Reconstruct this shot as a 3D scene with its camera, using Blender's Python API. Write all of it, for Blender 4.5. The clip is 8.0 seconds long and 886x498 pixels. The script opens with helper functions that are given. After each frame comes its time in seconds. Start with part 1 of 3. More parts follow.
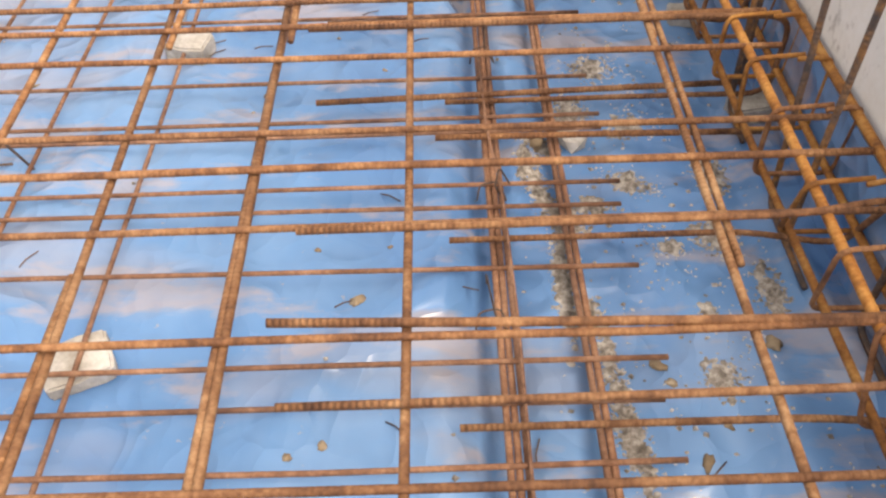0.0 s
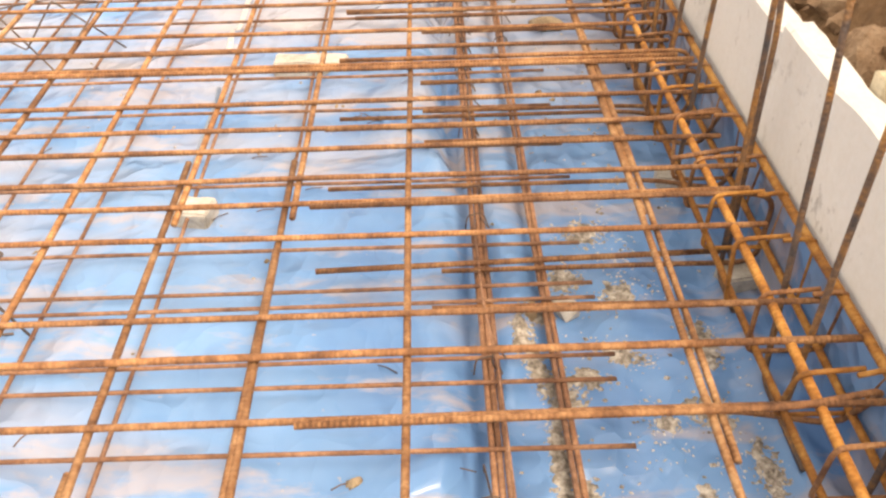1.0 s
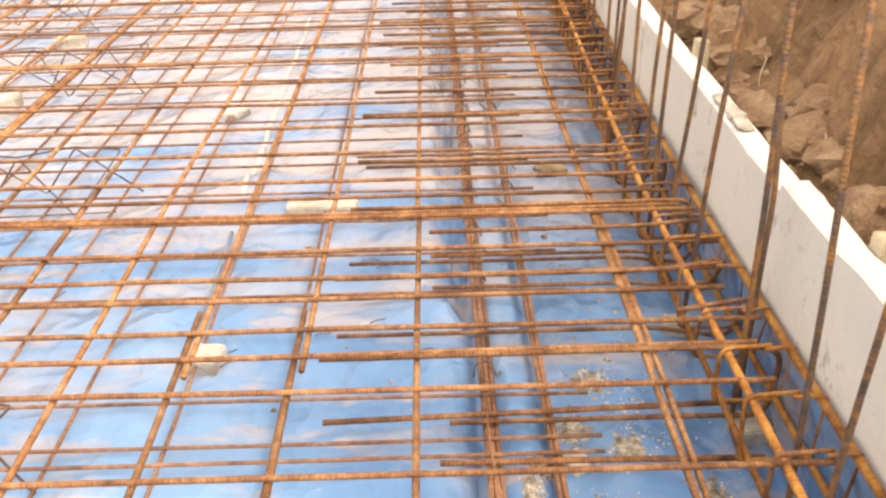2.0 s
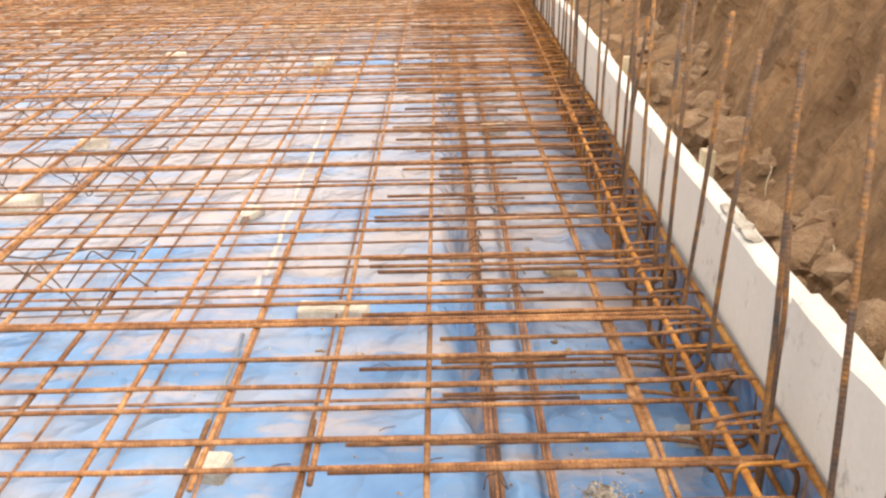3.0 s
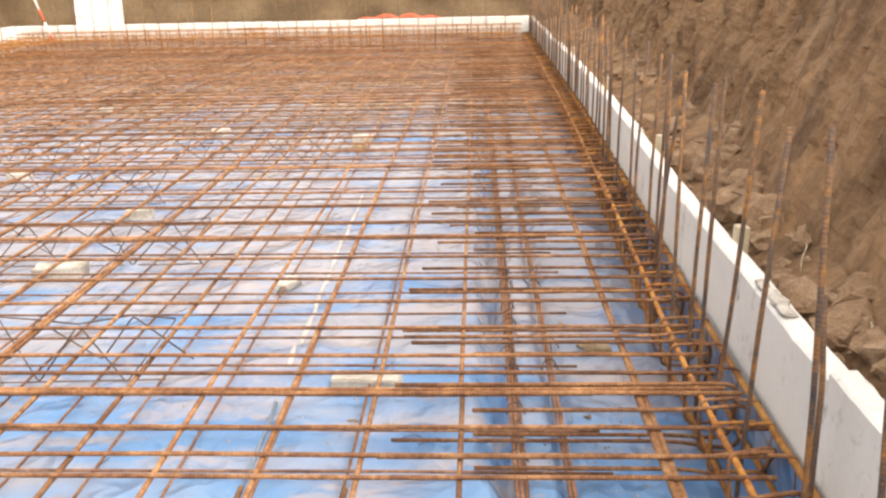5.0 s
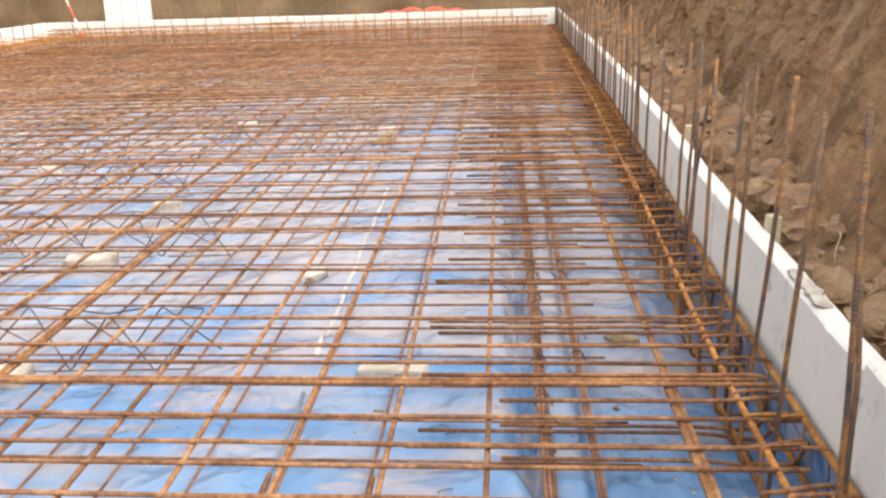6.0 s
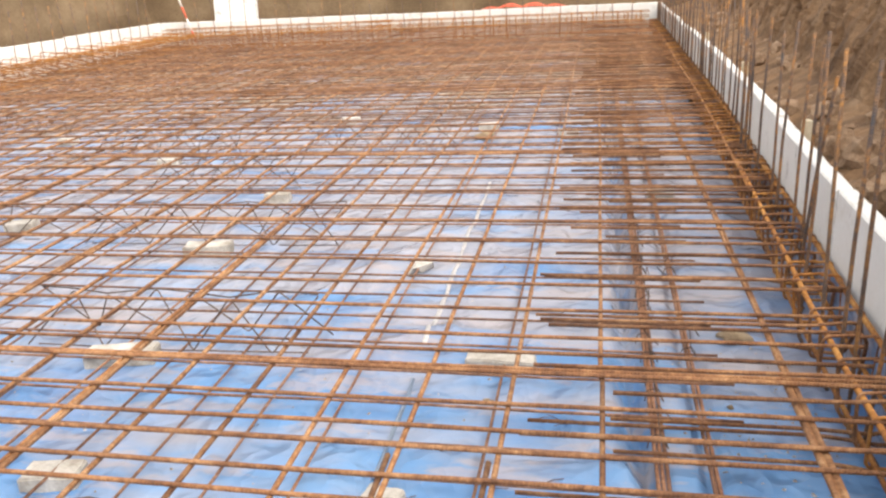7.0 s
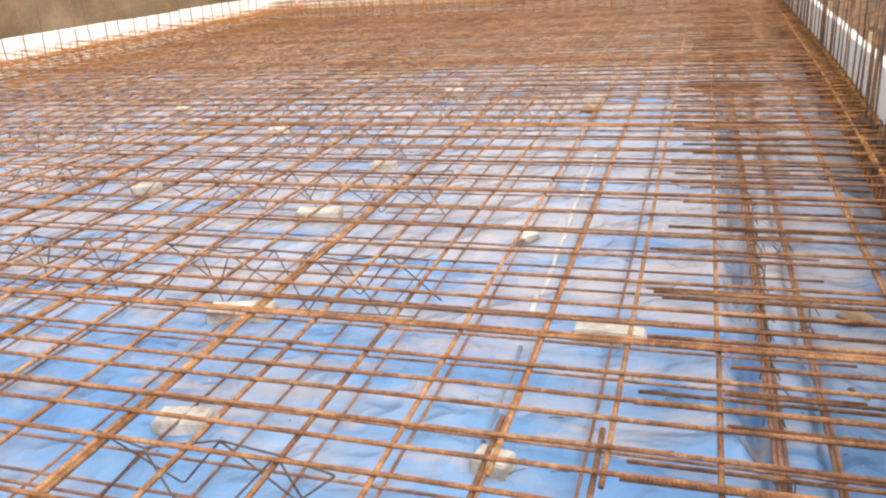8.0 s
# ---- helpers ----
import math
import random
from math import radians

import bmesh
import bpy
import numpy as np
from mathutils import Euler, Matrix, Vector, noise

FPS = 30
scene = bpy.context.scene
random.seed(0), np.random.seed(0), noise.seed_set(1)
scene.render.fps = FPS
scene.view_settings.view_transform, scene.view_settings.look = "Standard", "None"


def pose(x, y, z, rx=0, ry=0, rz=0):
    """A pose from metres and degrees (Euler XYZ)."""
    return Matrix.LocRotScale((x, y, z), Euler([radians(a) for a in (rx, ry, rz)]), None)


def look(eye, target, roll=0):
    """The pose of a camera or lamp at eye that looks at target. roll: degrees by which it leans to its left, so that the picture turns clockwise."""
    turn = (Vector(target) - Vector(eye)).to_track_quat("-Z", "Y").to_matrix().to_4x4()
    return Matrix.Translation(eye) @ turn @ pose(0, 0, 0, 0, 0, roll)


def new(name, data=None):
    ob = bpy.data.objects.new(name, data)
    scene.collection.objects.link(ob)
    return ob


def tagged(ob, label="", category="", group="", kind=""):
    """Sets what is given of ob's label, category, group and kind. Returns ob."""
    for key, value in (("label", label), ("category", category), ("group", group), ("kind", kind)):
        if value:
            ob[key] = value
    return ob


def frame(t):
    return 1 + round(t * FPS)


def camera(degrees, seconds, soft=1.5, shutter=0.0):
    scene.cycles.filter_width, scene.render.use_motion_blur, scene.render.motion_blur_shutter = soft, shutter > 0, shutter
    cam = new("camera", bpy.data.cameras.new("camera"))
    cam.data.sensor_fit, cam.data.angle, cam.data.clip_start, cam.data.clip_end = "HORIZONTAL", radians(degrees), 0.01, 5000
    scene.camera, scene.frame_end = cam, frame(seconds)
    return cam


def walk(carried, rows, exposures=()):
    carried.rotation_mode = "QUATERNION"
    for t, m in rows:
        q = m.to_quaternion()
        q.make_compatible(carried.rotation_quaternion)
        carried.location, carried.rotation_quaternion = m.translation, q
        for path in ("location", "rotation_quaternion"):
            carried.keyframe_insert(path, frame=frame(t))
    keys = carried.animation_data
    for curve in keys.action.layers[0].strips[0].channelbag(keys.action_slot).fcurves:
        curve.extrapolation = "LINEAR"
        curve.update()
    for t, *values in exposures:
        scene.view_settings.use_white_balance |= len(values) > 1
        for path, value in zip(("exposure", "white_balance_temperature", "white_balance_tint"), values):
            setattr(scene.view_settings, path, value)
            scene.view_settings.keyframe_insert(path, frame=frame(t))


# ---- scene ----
cam = camera(57.9, 8.0, soft=2.4)
PATH = [
    (0, (0.054, -0.756, 0.964), (0.049, 0.592, -0.514), -1.9),
    (0.5, (0.058, -0.724, 1.006), (0.078, 0.69, -0.408), -1.3),
    (1, (0.054, -0.691, 1.059), (0.07, 0.841, -0.226), -1.4),
    (1.5, (0.051, -0.677, 1.09), (0.066, 0.954, -0.067), -1.4),
    (3, (0.045, -0.664, 1.148), (0.041, 1.153, 0.312), -1.2),
    (3.5, (0.046, -0.662, 1.158), (0.026, 1.185, 0.392), -1.0),
    (4, (0.042, -0.665, 1.164), (0.01, 1.196, 0.431), -0.7),
    (5.5, (0.045, -0.699, 1.138), (-0.072, 1.192, 0.496), -1.7),
    (6, (0.039, -0.688, 1.134), (-0.109, 1.191, 0.463), -1.9),
    (6.5, (0.018, -0.7, 1.129), (-0.203, 1.171, 0.456), -2.2),
    (7, (-0.017, -0.721, 1.127), (-0.387, 1.128, 0.459), -3.0),
    (7.5, (-0.05, -0.744, 1.118), (-0.531, 1.074, 0.438), -3.0),
    (8, (-0.068, -0.761, 1.119), (-0.657, 1.012, 0.405), -3.8),
]
EXPOSURES = [(0.0, 1.58, 8000, 14), (0.5, 1.82, 8900, 14), (1.5, 2.06, 9500, 15), (3.0, 1.88, 8700, 13), (3.5, 1.89, 8700, 13), (5.5, 1.71, 7600, 11), (8.0, 1.61, 7250, 10)]
walk(cam, [(t, look(eye, target, roll)) for t, eye, target, roll in PATH], EXPOSURES)

# ---- sky, sun, exposure ----
SUN_EL, SUN_AZ = 56.0, 128.0      # degrees above the horizon; compass, from +y towards +x
world = bpy.data.worlds.new("sky")
scene.world = world
world.use_nodes = True
wt = world.node_tree
sky = wt.nodes.new("ShaderNodeTexSky")
sky.sky_type = "NISHITA"
sky.sun_disc = False
sky.sun_elevation, sky.sun_rotation = radians(SUN_EL), radians(SUN_AZ)
sky.air_density, sky.dust_density, sky.ozone_density = 1.0, 4.0, 1.0
pale = wt.nodes.new("ShaderNodeHueSaturation")     # thin cloud over the blue
pale.inputs["Saturation"].default_value = 0.25
wt.links.new(sky.outputs[0], pale.inputs["Color"])
wt.links.new(pale.outputs[0], wt.nodes["Background"].inputs[0])
wt.nodes["Background"].inputs[1].default_value = 0.15

sun = new("sun", bpy.data.lights.new("sun", "SUN"))
sun.data.energy, sun.data.angle, sun.data.color = 0.09, radians(8), (1.0, 0.82, 0.58)
el, az = radians(SUN_EL), radians(SUN_AZ)
sun.matrix_world = look((8 * math.sin(az) * math.cos(el), 8 * math.cos(az) * math.cos(el), 8 * math.sin(el)), (0, 0, 0))

# ---- materials ----
def material(name):
    m = bpy.data.materials.new(name)
    m.use_nodes = True
    t = m.node_tree
    return m, t, t.nodes["Principled BSDF"]


def add(t, kind, **values):
    n = t.nodes.new("ShaderNode" + kind)
    for key, value in values.items():
        n.inputs[key].default_value = value
    return n


def ramp(t, source, stops):
    n = t.nodes.new("ShaderNodeValToRGB")
    e = n.color_ramp.elements
    while len(e) < len(stops):
        e.new(0.5)
    for k, (p, c) in zip(e, stops):
        k.position, k.color = p, (*c, 1)
    t.links.new(source, n.inputs[0])
    return n.outputs[0]


def mix(t, a, b, factor, kind="MIX"):
    n = t.nodes.new("ShaderNodeMix")
    n.data_type, n.blend_type = "RGBA", kind
    for socket, value in ((n.inputs[0], factor), (n.inputs[6], a), (n.inputs[7], b)):
        if isinstance(value, bpy.types.NodeSocket):
            t.links.new(value, socket)
        else:
            socket.default_value = value if isinstance(value, float) else (*value, 1)
    return n.outputs[2]


def grain(t, scale, detail=4.0, stretch=(1, 1, 1), rough=0.6):
    where = t.nodes.new("ShaderNodeNewGeometry")
    mp = t.nodes.new("ShaderNodeMapping")
    mp.inputs["Scale"].default_value = stretch
    t.links.new(where.outputs["Position"], mp.inputs[0])
    n = add(t, "TexNoise", Scale=scale, Detail=detail, Roughness=rough)
    t.links.new(mp.outputs[0], n.inputs["Vector"])
    return n.outputs[0]


def relief(t, bsdf, height, strength, distance):
    b = add(t, "Bump", Strength=strength, Distance=distance)
    t.links.new(height, b.inputs["Height"])
    t.links.new(b.outputs[0], bsdf.inputs["Normal"])


def rust(name, axis, dark, mid, light, ribs=0.0):
    """Rusted steel, ribbed along the axis where ribs is above 0."""
    m, t, p = material(name)
    info = t.nodes.new("ShaderNodeObjectInfo")
    a = ramp(t, mix(t, grain(t, 11, 4, (1, 1, 1), 0.6), grain(t, 75, 4, (1, 1, 1), 0.6), 0.4), [(0.36, dark), (0.49, mid), (0.64, light)])
    b = ramp(t, grain(t, 190, 3), [(0.3, (0.72, 0.68, 0.64)), (0.6, (1.0, 1.0, 1.0))])
    c = ramp(t, info.outputs["Random"], [(0.0, (0.72, 0.68, 0.66)), (0.5, (1.0, 1.0, 1.0)), (1.0, (1.12, 1.05, 0.95))])
    col = mix(t, mix(t, a, b, 1.0, "MULTIPLY"), c, 1.0, "MULTIPLY")
    t.links.new(col, p.inputs["Base Color"])
    p.inputs["Roughness"].default_value = 0.78
    p.inputs["Metallic"].default_value = 0.05
    if ribs:
        where = t.nodes.new("ShaderNodeNewGeometry")
        w = t.nodes.new("ShaderNodeTexWave")
        w.bands_direction = axis
        w.inputs["Scale"].default_value = 0.314 / 0.008
        w.inputs["Distortion"].default_value = 0.6
        t.links.new(where.outputs["Position"], w.inputs["Vector"])
        relief(t, p, w.outputs[1], ribs, 0.002)
    else:
        relief(t, p, grain(t, 260, 2), 0.4, 0.0015)
    return m


RUST_X = rust("rusted_steel_cross", "X", (0.105, 0.046, 0.024), (0.235, 0.108, 0.050), (0.44, 0.24, 0.12), 0.45)
RUST_Y = rust("rusted_steel_long", "Y", (0.120, 0.052, 0.026), (0.265, 0.128, 0.058), (0.47, 0.285, 0.155), 0.4)
RUST_Z = rust("rusted_steel_upright", "Z", (0.060, 0.058, 0.068), (0.145, 0.092, 0.066), (0.40, 0.19, 0.055), 0.4)
RUST_LOW = rust("dull_rusted_steel", "X", (0.115, 0.056, 0.038), (0.23, 0.118, 0.073), (0.40, 0.23, 0.15))
RUST_CAGE = rust("orange_rusted_steel", "Y", (0.17, 0.064, 0.017), (0.385, 0.162, 0.036), (0.57, 0.30, 0.09), 0.3)
WIRE = rust("dark_tie_wire", "X", (0.05, 0.038, 0.036), (0.11, 0.08, 0.07), (0.19, 0.13, 0.095))


def make_membrane():
    m, t, p = material("blue_plastic_film")
    a = ramp(t, grain(t, 1.6, 5, (1, 0.6, 1)), [(0.32, (0.080, 0.200, 0.44)), (0.5, (0.120, 0.268, 0.515)), (0.7, (0.185, 0.345, 0.59))])
    # dusty patches with the sky's sheen painted in, growing from y 0.4 to 2.2
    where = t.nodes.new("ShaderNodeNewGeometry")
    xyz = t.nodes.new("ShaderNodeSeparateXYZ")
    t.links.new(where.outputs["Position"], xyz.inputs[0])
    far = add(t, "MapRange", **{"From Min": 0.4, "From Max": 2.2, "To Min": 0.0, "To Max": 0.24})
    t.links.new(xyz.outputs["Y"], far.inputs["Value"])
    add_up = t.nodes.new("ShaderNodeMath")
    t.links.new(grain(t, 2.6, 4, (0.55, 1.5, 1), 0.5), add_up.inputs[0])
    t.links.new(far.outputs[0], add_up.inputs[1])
    dust_and_sheen = ramp(t, add_up.outputs[0], [(0.53, (0, 0, 0)), (0.76, (0.82, 0.82, 0.82))])
    col = mix(t, a, (0.365, 0.355, 0.39), dust_and_sheen)
    # thin dried puddle marks with clear rims
    drift = ramp(t, mix(t, grain(t, 4.2, 5, (0.5, 1.9, 1), 0.55), grain(t, 30, 4, (0.7, 1.2, 1), 0.6), 0.16), [(0.535, (0, 0, 0)), (0.60, (0.62, 0.62, 0.62)), (0.70, (0.40, 0.40, 0.40))])
    col = mix(t, col, (0.385, 0.34, 0.345), drift)
    # brown soil trodden over the far end
    soil = add(t, "MapRange", **{"From Min": 3.2, "From Max": 8.0, "To Min": -0.12, "To Max": 0.26})
    t.links.new(xyz.outputs["Y"], soil.inputs["Value"])
    add_soil = t.nodes.new("ShaderNodeMath")
    t.links.new(grain(t, 1.7, 5, (0.7, 1.2, 1), 0.6), add_soil.inputs[0])
    t.links.new(soil.outputs[0], add_soil.inputs[1])
    col = mix(t, col, (0.30, 0.215, 0.14), ramp(t, add_soil.outputs[0], [(0.50, (0, 0, 0)), (0.75, (0.9, 0.9, 0.9))]))
    speck = ramp(t, grain(t, 45, 6, (1, 1, 1), 0.7), [(0.66, (0, 0, 0)), (0.74, (1, 1, 1))])
    col = mix(t, col, (0.40, 0.36, 0.33), speck)
    t.links.new(col, p.inputs["Base Color"])
    r = ramp(t, grain(t, 6, 4), [(0.3, (0.09, 0.09, 0.09)), (0.7, (0.24, 0.24, 0.24))])
    t.links.new(r, p.inputs["Roughness"])
    p.inputs["IOR"].default_value = 1.48
    p.inputs["Specular IOR Level"].default_value = 0.5
    cell = t.nodes.new("ShaderNodeTexVoronoi")
    cell.feature = "SMOOTH_F1"
    cell.inputs["Scale"].default_value = 6.5
    cell.inputs["Smoothness"].default_value = 0.35
    bent = t.nodes.new("ShaderNodeVectorMath")
    bent.operation = "MULTIPLY_ADD"
    warp = add(t, "TexNoise", Scale=3.0, Detail=3.0)
    t.links.new(where.outputs["Position"], warp.inputs["Vector"])
    t.links.new(warp.outputs["Color"], bent.inputs[0])
    bent.inputs[1].default_value = (0.35, 0.35, 0.0)
    t.links.new(where.outputs["Position"], bent.inputs[2])
    t.links.new(bent.outputs[0], cell.inputs["Vector"])
    small = t.nodes.new("ShaderNodeTexVoronoi")      # small hard creases
    small.feature = "F1"
    small.inputs["Scale"].default_value = 17.0
    t.links.new(bent.outputs[0], small.inputs["Vector"])
    h = mix(t, cell.outputs["Distance"], mix(t, grain(t, 5, 2, (1.3, 0.9, 1), 0.4), grain(t, 17, 2, (1, 0.8, 1), 0.4), 0.15), 0.5)
    relief(t, p, mix(t, h, small.outputs["Distance"], 0.16), 0.95, 0.06)
    return m


FILM = make_membrane()


def plain(name, stops, scale, rough, bump, distance, stretch=(1, 1, 1), fine=120, speck=0.75):
    m, t, p = material(name)
    a = ramp(t, grain(t, scale, 7, stretch, 0.62), stops)
    b = ramp(t, grain(t, fine, 4), [(0.3, (speck, speck * 0.99, speck * 0.97)), (0.65, (1.0, 1.0, 1.0))])
    t.links.new(mix(t, a, b, 1.0, "MULTIPLY"), p.inputs["Base Color"])
    p.inputs["Roughness"].default_value = rough
    relief(t, p, mix(t, grain(t, scale * 3, 6, stretch), grain(t, fine, 3), 0.3), bump, distance)
    return m


def add_streaks(m, scale, stretch, low):
    """Darker and lighter vertical scrape marks over a material's colour."""
    t = m.node_tree
    p = t.nodes["Principled BSDF"]
    base = p.inputs["Base Color"].links[0].from_socket
    marks = ramp(t, grain(t, scale, 6, stretch, 0.65), [(0.36, (low, low * 0.96, low * 0.92)), (0.5, (1.0, 1.0, 1.0)), (0.66, (1.28, 1.26, 1.23))])
    t.links.new(mix(t, base, marks, 1.0, "MULTIPLY"), p.inputs["Base Color"])


FOAM = plain("white_foam_board", [(0.27, (0.48, 0.48, 0.46)), (0.36, (0.70, 0.71, 0.71)), (0.7, (0.78, 0.79, 0.795))], 4, 0.6, 0.15, 0.004, (1, 1, 1), 90, 0.95)


def add_smears(m, shade, scale, stretch, lo, hi, amount):
    """Dirt smears with a shape of their own over a material's colour."""
    t = m.node_tree
    p = t.nodes["Principled BSDF"]
    base = p.inputs["Base Color"].links[0].from_socket
    where = ramp(t, mix(t, grain(t, scale, 4, stretch, 0.6), grain(t, scale * 7, 4, (1, 1, 1), 0.65), 0.3), [(lo, (0, 0, 0)), (hi, (amount, amount, amount))])
    t.links.new(mix(t, base, shade, where), p.inputs["Base Color"])


add_smears(FOAM, (0.20, 0.19, 0.185), 7.0, (1, 1.5, 0.7), 0.585, 0.68, 0.75)
add_smears(FOAM, (0.42, 0.34, 0.25), 2.2, (1, 0.8, 2.0), 0.55, 0.72, 0.5)
CLAY = plain("brown_clay", [(0.27, (0.10, 0.052, 0.026)), (0.42, (0.225, 0.130, 0.069)), (0.60, (0.265, 0.160, 0.088)), (0.80, (0.38, 0.265, 0.175))], 3.0, 0.95, 0.7, 0.045, (1, 1.3, 0.4), 40)
add_streaks(CLAY, 5.5, (1, 1.2, 0.16), 0.58)
SOIL = plain("olive_soil", [(0.3, (0.115, 0.076, 0.042)), (0.5, (0.18, 0.122, 0.07)), (0.72, (0.25, 0.18, 0.113))], 1.2, 0.95, 0.5, 0.05, (1, 1, 1), 30)
CLOD = plain("dry_clay_clod", [(0.28, (0.19, 0.115, 0.068)), (0.5, (0.34, 0.22, 0.138)), (0.72, (0.50, 0.36, 0.25))], 14, 0.95, 0.9, 0.02)
BLOCK = plain("pale_concrete", [(0.3, (0.27, 0.235, 0.19)), (0.5, (0.48, 0.455, 0.42)), (0.72, (0.70, 0.69, 0.67))], 11, 0.85, 0.5, 0.006)
STONE = plain("tan_stone", [(0.3, (0.15, 0.105, 0.07)), (0.5, (0.30, 0.22, 0.14)), (0.75, (0.50, 0.42, 0.31))], 20, 0.85, 0.6, 0.008)
MORTAR = plain("spilled_mortar", [(0.35, (0.14, 0.12, 0.10)), (0.5, (0.36, 0.32, 0.28)), (0.64, (0.62, 0.58, 0.53))], 70, 0.95, 0.9, 0.006)
WOOD = plain("pale_softwood", [(0.3, (0.46, 0.38, 0.26)), (0.5, (0.62, 0.54, 0.40)), (0.75, (0.72, 0.66, 0.54))], 9, 0.8, 0.3, 0.004, (1, 1, 0.2))
FLAP = plain("grey_blue_film_edge", [(0.3, (0.14, 0.20, 0.30)), (0.6, (0.24, 0.31, 0.40))], 8, 0.5, 0.3, 0.01)
PALE = plain("pale_film", [(0.3, (0.36, 0.36, 0.38)), (0.6, (0.56, 0.55, 0.56))], 8, 0.4, 0.4, 0.01)
TAPE_RED = plain("red_tape", [(0.3, (0.65, 0.09, 0.05)), (0.7, (0.75, 0.16, 0.08))], 9, 0.6, 0.2, 0.004)
TAPE_WHITE = plain("white_tape", [(0.3, (0.75, 0.73, 0.70)), (0.7, (0.85, 0.84, 0.82))], 9, 0.6, 0.2, 0.004)

# ---- mesh helpers ----
def part(name, data, mat, parent=None, label=""):
    if isinstance(data, bmesh.types.BMesh):
        me = bpy.data.meshes.new(name)
        data.to_mesh(me)
        data.free()
    else:
        me = bpy.data.meshes.new(name)
        me.from_pydata(data[0], [], data[1])
    if mat and not me.materials:
        me.materials.append(mat)
    ob = new(name, me)
    if parent:
        ob.parent = parent
    if label:
        ob["label"] = label
    return ob


def smooth(ob):
    ob.data.polygons.foreach_set("use_smooth", [True] * len(ob.data.polygons))
    return ob


def empty(name, at=(0, 0, 0)):
    ob = new(name)
    ob.location = at
    ob.empty_display_size = 0.1
    return ob


def tube(points, radius, sides=7, closed=False):
    """Vertices and faces of a bar that follows points."""
    pts = [Vector(q) for q in points]
    n = len(pts)
    verts, faces = [], []
    normal = None
    for i, q in enumerate(pts):
        if closed:
            d = (pts[(i + 1) % n] - pts[i - 1]).normalized()
        else:
            d = (pts[min(i + 1, n - 1)] - pts[max(i - 1, 0)]).normalized()
        if normal is None:
            normal = d.orthogonal().normalized()
        else:
            normal = (normal - d * normal.dot(d)).normalized()
        side = d.cross(normal)
        for k in range(sides):
            a = 2 * math.pi * k / sides
            verts.append(q + (normal * math.cos(a) + side * math.sin(a)) * radius)
    rings = n if closed else n - 1
    for i in range(rings):
        j = (i + 1) % n
        for k in range(sides):
            l = (k + 1) % sides
            faces.append((i * sides + k, j * sides + k, j * sides + l, i * sides + l))
    if not closed:
        faces.append(tuple(range(sides)))
        faces.append(tuple(reversed(range((n - 1) * sides, n * sides))))
    return verts, faces


def rod(name, points, radius, mat, parent=None, label="", sides=7, closed=False):
    ob = smooth(part(name, tube(points, radius, sides, closed), mat, parent, label))
    return ob


def rounded(corners, r, steps=4):
    """A polyline with its inner corners rounded."""
    c = [Vector(q) for q in corners]
    out = [c[0]]
    for a, b, d in zip(c, c[1:], c[2:]):
        u, v = (a - b), (d - b)
        k = min(r, u.length * 0.45, v.length * 0.45)
        p0, p1 = b + u.normalized() * k, b + v.normalized() * k
        for i in range(steps + 1):
            s = i / steps
            out.append(p0 * (1 - s) ** 2 + b * 2 * s * (1 - s) + p1 * s ** 2)
    out.append(c[-1])
    return out


def straight(a, b, step=0.45, sway=0.004, sag=0.004, seed=0.0):
    """Points of a nearly straight bar from a to b, slightly bent."""
    a, b = Vector(a), Vector(b)
    n = max(2, int((b - a).length / step) + 1)
    out = []
    for i in range(n + 1):
        q = a.lerp(b, i / n)
        w = noise.noise_vector(Vector((q.x * 1.7 + seed, q.y * 1.7 - seed, seed * 3.1)))
        q.x += w.x * sway
        q.y += w.y * sway
        q.z += w.z * sag
        out.append(q)
    return out


def lump(size, seed, rough=0.25, level=2, flat=0.0):
    """A broken lump of stone or clay, its base at z = 0."""
    bm = bmesh.new()
    bmesh.ops.create_icosphere(bm, subdivisions=level, radius=1)
    for v in bm.verts:
        w = noise.noise(v.co * 1.3 + Vector((seed, seed * 2, 0)))
        w2 = noise.noise(v.co * 3.1 + Vector((seed * 5, 0, seed)))
        v.co *= 1 + rough * w * 1.6 + rough * 0.6 * w2
        v.co.z = max(v.co.z, -0.62)
        if flat:
            v.co.z = min(v.co.z, 1 - flat)
        v.co.x, v.co.y, v.co.z = v.co.x * size[0], v.co.y * size[1], (v.co.z + 0.62) * size[2]
    return bm


def block(size, seed, bevel=0.004, chip=0.004):
    """A cast block with worn edges, its base at z = 0."""
    bm = bmesh.new()
    bmesh.ops.create_cube(bm, size=1)
    for v in bm.verts:
        v.co = Vector((v.co.x * size[0], v.co.y * size[1], (v.co.z + 0.5) * size[2]))
    bmesh.ops.bevel(bm, geom=bm.edges[:], offset=bevel, segments=2, affect="EDGES")
    bmesh.ops.subdivide_edges(bm, edges=[e for e in bm.edges if e.calc_length() > min(size[:2]) * 0.5], cuts=4, use_grid_fill=True)
    for v in bm.verts:
        w = noise.noise_vector(v.co * 30 + Vector((seed, 0, seed)))
        v.co += w * chip
    return bm


def rough_sheet(nx, ny, place):
    """A grid of nx by ny cells; place(u, v) gives the point."""
    verts = [place(i / nx, j / ny) for j in range(ny + 1) for i in range(nx + 1)]
    w = nx + 1
    faces = [(j * w + i, j * w + i + 1, (j + 1) * w + i + 1, (j + 1) * w + i) for j in range(ny) for i in range(nx)]
    return verts, faces


# ---- the pit: film, foam edging, banks of earth ----
X_L, Y_N, Y_F = -7.25, -2.0, 12.2       # inner faces of the left, near and far edging
FOAM_TOP = 0.435


